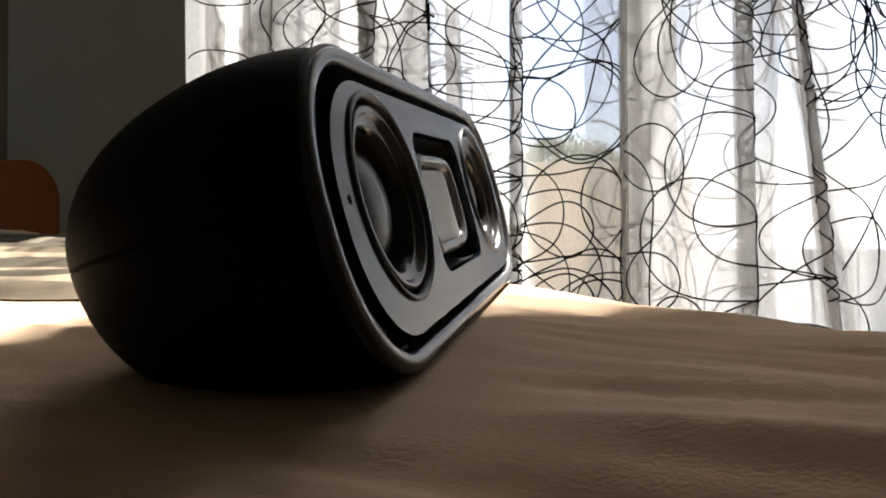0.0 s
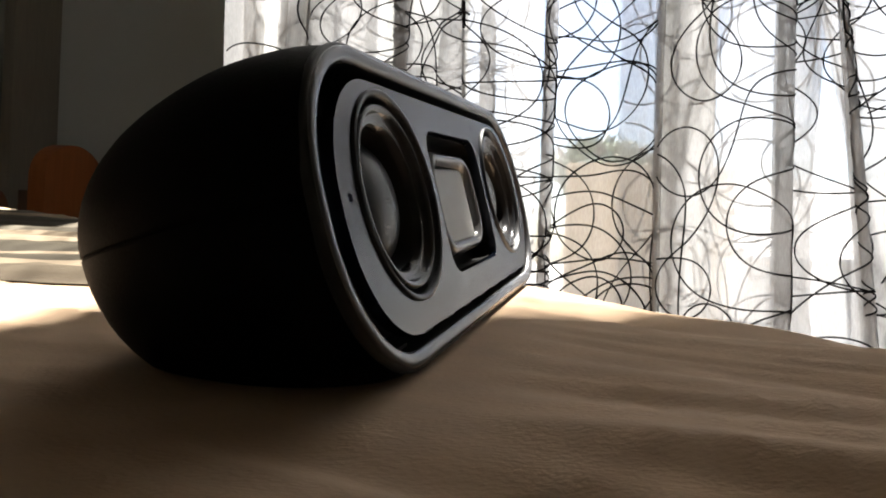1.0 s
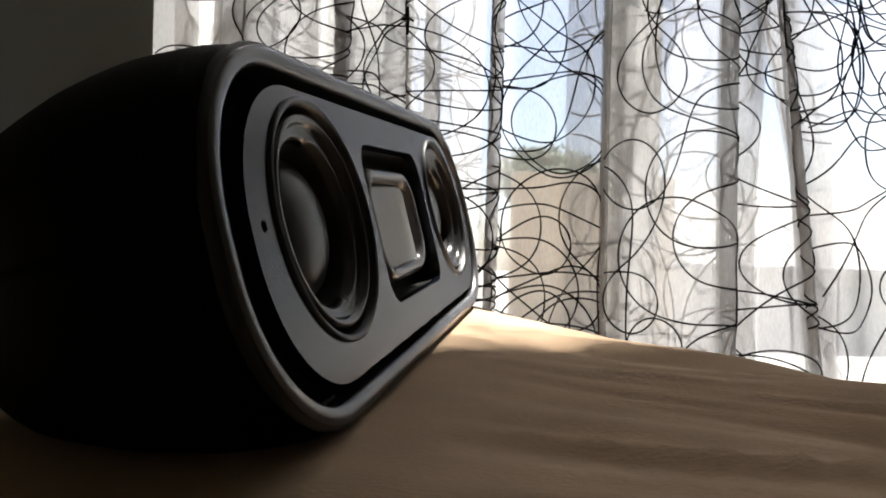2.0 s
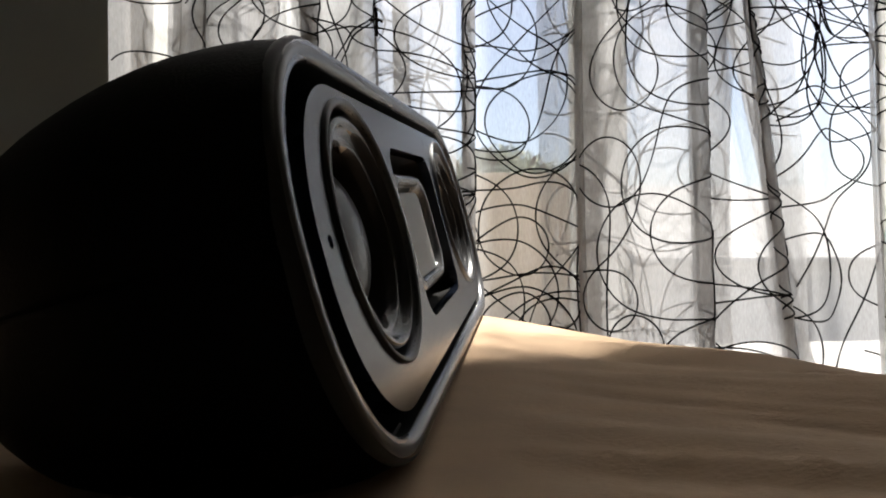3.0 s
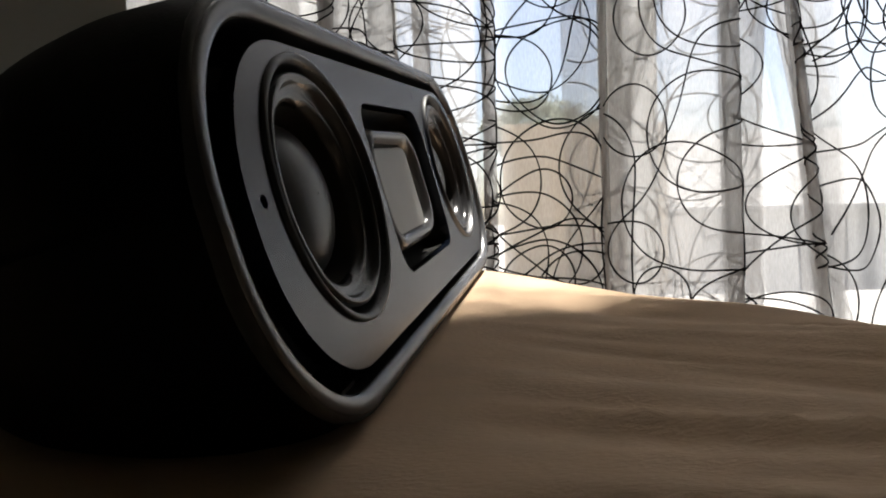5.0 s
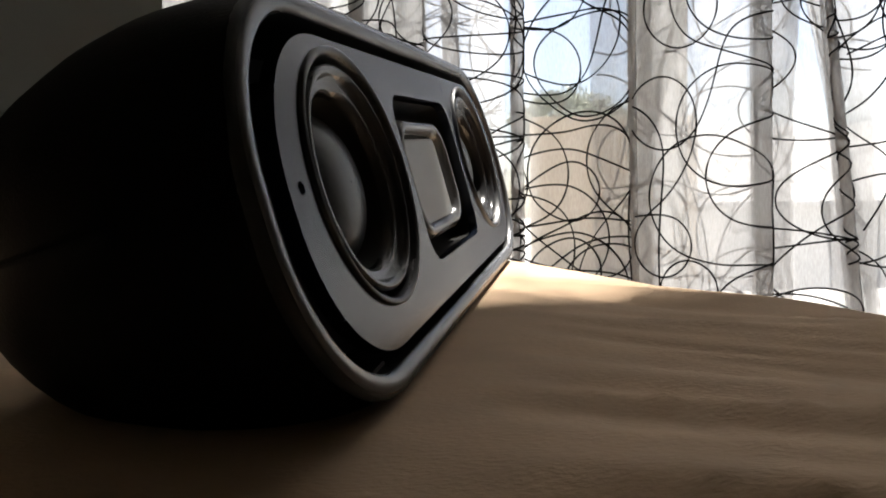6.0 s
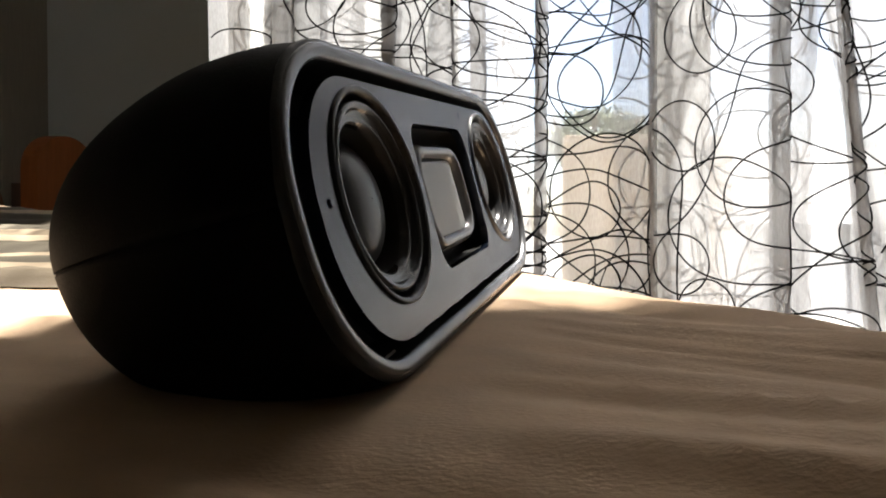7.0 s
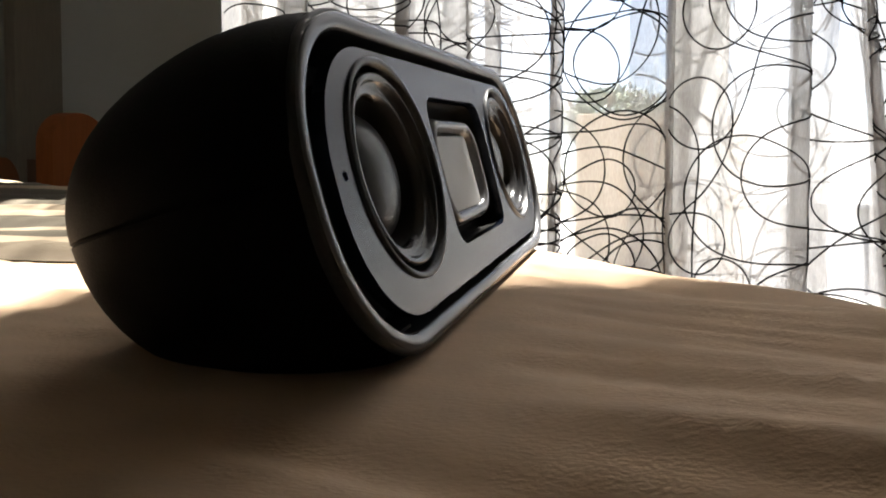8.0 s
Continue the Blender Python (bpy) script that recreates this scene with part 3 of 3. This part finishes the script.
# Unseen rod, added only to hold up the shortened back curtains.
def curtain_rod():
    r = thing("curtain_rod", Matrix.Translation((0.41, 0.735, ROD_Z)), "thin white rod added out of view to carry the shortened back curtains", "rod")
    part("rod", tube_bm([(-0.66, 0.02, 0), (-0.2, 0.01, 0), (0.25, 0, 0)], 0.005, 10), M_FRAME, r)
    part("bracket", box_bm((0.012, 0.125, 0.012), (-0.132, 0.0625, 0), 0.002), M_FRAME, r, "", False)


curtain_rod()

knot = tube_bm([(-0.0145, 0.694, 0.848), (-0.0140, 0.693, 0.861), (-0.0148, 0.692, 0.874)], 0.0017, 6)
tube_bm([(-0.0205, 0.693, 0.862), (-0.0140, 0.691, 0.8635), (-0.0085, 0.693, 0.861)], 0.0012, 6, knot)
part("thread_knot", knot, M_THREAD, left_curtain, "knotted black thread end")


def curtain_rail():
    r = thing("curtain_rail", Matrix.Translation((0.35, 0.73, 2.38)), "white curtain rail above the window", "rail")
    part("rail", box_bm((1.4, 0.14, 0.03), (0, 0, 0), 0.004), M_FRAME, r, "", False)
    for x in (-0.5, 0.5):
        part("bracket", box_bm((0.03, 0.06, 0.03), (x, 0.10, 0.0), 0.003), M_FRAME, r, "", False)


curtain_rail()

# ---- chairs ----


def chair(m, label, scale=1.0):
    c = thing("wooden_chair", m, label, "chair", "wooden chairs beyond the bed")
    w, hs, ht = 0.38, 0.45, 0.93 * scale
    # solid back with a round top
    out = [(-w / 2, 0.50), (w / 2, 0.50)] + [(w / 2 * math.cos(math.pi * i / 20), ht - w / 2 * 0.62 + w / 2 * 0.62 * math.sin(math.pi * i / 20)) for i in range(21)]
    bm = bmesh.new()
    f = bm.faces.new([bm.verts.new((x, 0, z)) for x, z in out])
    g = bmesh.ops.extrude_face_region(bm, geom=[f])
    bmesh.ops.translate(bm, verts=[v for v in g["geom"] if isinstance(v, bmesh.types.BMVert)], vec=(0, 0.05, 0))
    bmesh.ops.recalc_face_normals(bm, faces=bm.faces)
    part("backrest", bm, M_WOOD, c, "orange-brown wooden back with a rounded top", False)
    part("seat", box_bm((0.42, 0.42, 0.03), (0, 0.22, hs), 0.006), M_WOOD, c, "", False)
    for x in (-0.17, 0.17):
        part("leg", box_bm((0.035, 0.035, hs - 0.015), (x, 0.40, (hs - 0.015) / 2), 0.004), M_WOOD_DARK, c, "", False)
        part("back_post", box_bm((0.035, 0.03, ht - 0.16), (x, 0.065, (ht - 0.16) / 2), 0.004), M_WOOD_DARK, c, "dark wooden post", False)
    return c


chair(pose(-1.30, 2.20, 0, 0, 0, 94), "orange-brown wooden chair with a round-topped solid back")
chair(pose(-1.86, 2.60, 0, 0, 0, 110), "lower orange-brown wooden chair with a rounded back, in shade", 0.88)

# ---- outside ----
tagged(part("ground", box_bm((160, 160, 0.2), (0, 80 + Y_WIN + WT, -0.45)), M_GROUND, None, "pale concrete yard outside reaching far away", False), kind="structure", category="ground")


def house(x, y, w, d, h, m, label, roof_h=1.2):
    hs = thing("house", Matrix.Translation((x, y, -0.35)), label, "house")
    part("wall", box_bm((w, d, h), (0, 0, h / 2)), m, hs, "", False)
    bm = bmesh.new()
    o = 0.3
    a = [bm.verts.new(p) for p in ((-w / 2 - o, -d / 2 - o, h), (w / 2 + o, -d / 2 - o, h), (w / 2 + o, d / 2 + o, h), (-w / 2 - o, d / 2 + o, h), (-w / 2 - o, 0, h + roof_h), (w / 2 + o, 0, h + roof_h))]
    for q in ((0, 1, 5, 4), (2, 3, 4, 5), (0, 4, 3), (1, 2, 5), (3, 2, 1, 0)):
        bm.faces.new([a[i] for i in q])
    part("roof", bm, M_ROOF, hs, "", False)
    for i in range(2):
        wx = (-0.25 + 0.5 * i) * w
        wn = part("window", box_bm((1.0, 0.08, 1.1), (wx, -d / 2 - 0.02, h * 0.6), 0.01), M_FRAME, hs, "", False)
        part("pane", box_bm((0.86, 0.02, 0.96), (wx, -d / 2 - 0.065, h * 0.6)), M_GLASS, wn, "", False)
    return hs


def garden_wall(x0, x1, y, h):
    tagged(part("garden_wall", box_bm((x1 - x0, 0.2, h), ((x0 + x1) / 2, y, h / 2 - 0.35), 0.02), M_HOUSE, None, "beige rendered garden wall outside", False), category="wall")


garden_wall(1.1, 3.2, 9.0, 2.2)


def shed(x0, x1, y0, y1, eave, ridge):
    sh = thing("shed", Matrix.Translation((0, 0, -0.35)), "low shed outside with a pale sheet roof", "shed")
    part("wall", box_bm((x1 - x0 - 0.4, y1 - y0 - 0.4, eave + 0.3), ((x0 + x1) / 2, (y0 + y1) / 2 + 0.1, (eave + 0.3) / 2)), M_CONCRETE_HOUSE, sh, "", False)
    bm = bmesh.new()
    n = 24
    for i in range(n):
        a, b = x0 + (x1 - x0) * i / n, x0 + (x1 - x0) * (i + 1) / n - 0.02
        vs = [bm.verts.new(p) for p in ((a, y0, eave + 0.35), (b, y0, eave + 0.35), (b, y1, ridge + 0.35), (a, y1, ridge + 0.35))]
        bm.faces.new(vs)
    g = bmesh.ops.extrude_face_region(bm, geom=list(bm.faces))
    bmesh.ops.translate(bm, verts=[v for v in g["geom"] if isinstance(v, bmesh.types.BMVert)], vec=(0, 0, -0.05))
    part("roof", bm, M_CONCRETE_HOUSE, sh, "pale ribbed sheet roof", False)


shed(3.5, 12.0, 9.2, 12.2, 0.75, 1.95)
house(13.0, 30.0, 12.0, 6.0, 3.0, M_CONCRETE_HOUSE, "far white rendered house with a grey roof", 1.6)


def tree(x, y, h, r, seed):
    rng = random.Random(seed)
    t = thing("tree", Matrix.Translation((x, y, -0.35)), "green leafy tree behind the garden wall", "tree")
    bm = bmesh.new()
    tube_bm([(0, 0, 0), (0.05, 0, h * 0.3), (0, 0.05, h * 0.62)], 0.12, 8, bm)
    for i in range(7):
        a = i * 0.9
        tube_bm([(0, 0, h * 0.45), (r * 0.4 * math.cos(a), r * 0.4 * math.sin(a), h * 0.65), (r * 0.75 * math.cos(a), r * 0.75 * math.sin(a), h * 0.8)], 0.04, 6, bm)
    part("trunk", bm, M_BARK, t)
    bm = bmesh.new()
    for _ in range(5200):
        d = Vector((rng.gauss(0, 1), rng.gauss(0, 1), rng.gauss(0, 1))).normalized() * r * rng.uniform(0.35, 1.0) ** 0.6
        k = 0.8 + 0.2 * noise.noise(d * 1.6 + Vector((seed, 0, 0)))
        c = Vector((0, 0, h * 0.72)) + Vector((d.x * k, d.y * k, d.z * 0.6 * k))
        u1 = Vector((rng.gauss(0, 1), rng.gauss(0, 1), rng.gauss(0, 1))).normalized()
        u2 = u1.orthogonal().normalized()
        s = rng.uniform(0.035, 0.065)
        bm.faces.new([bm.verts.new(c + u1 * s), bm.verts.new(c + u2 * s * 0.5), bm.verts.new(c - u1 * s), bm.verts.new(c - u2 * s * 0.5)])
    part("crown", bm, M_LEAF, t)


tree(2.2, 13.0, 3.7, 1.25, 5)
tree(3.5, 14.5, 3.6, 1.3, 9)
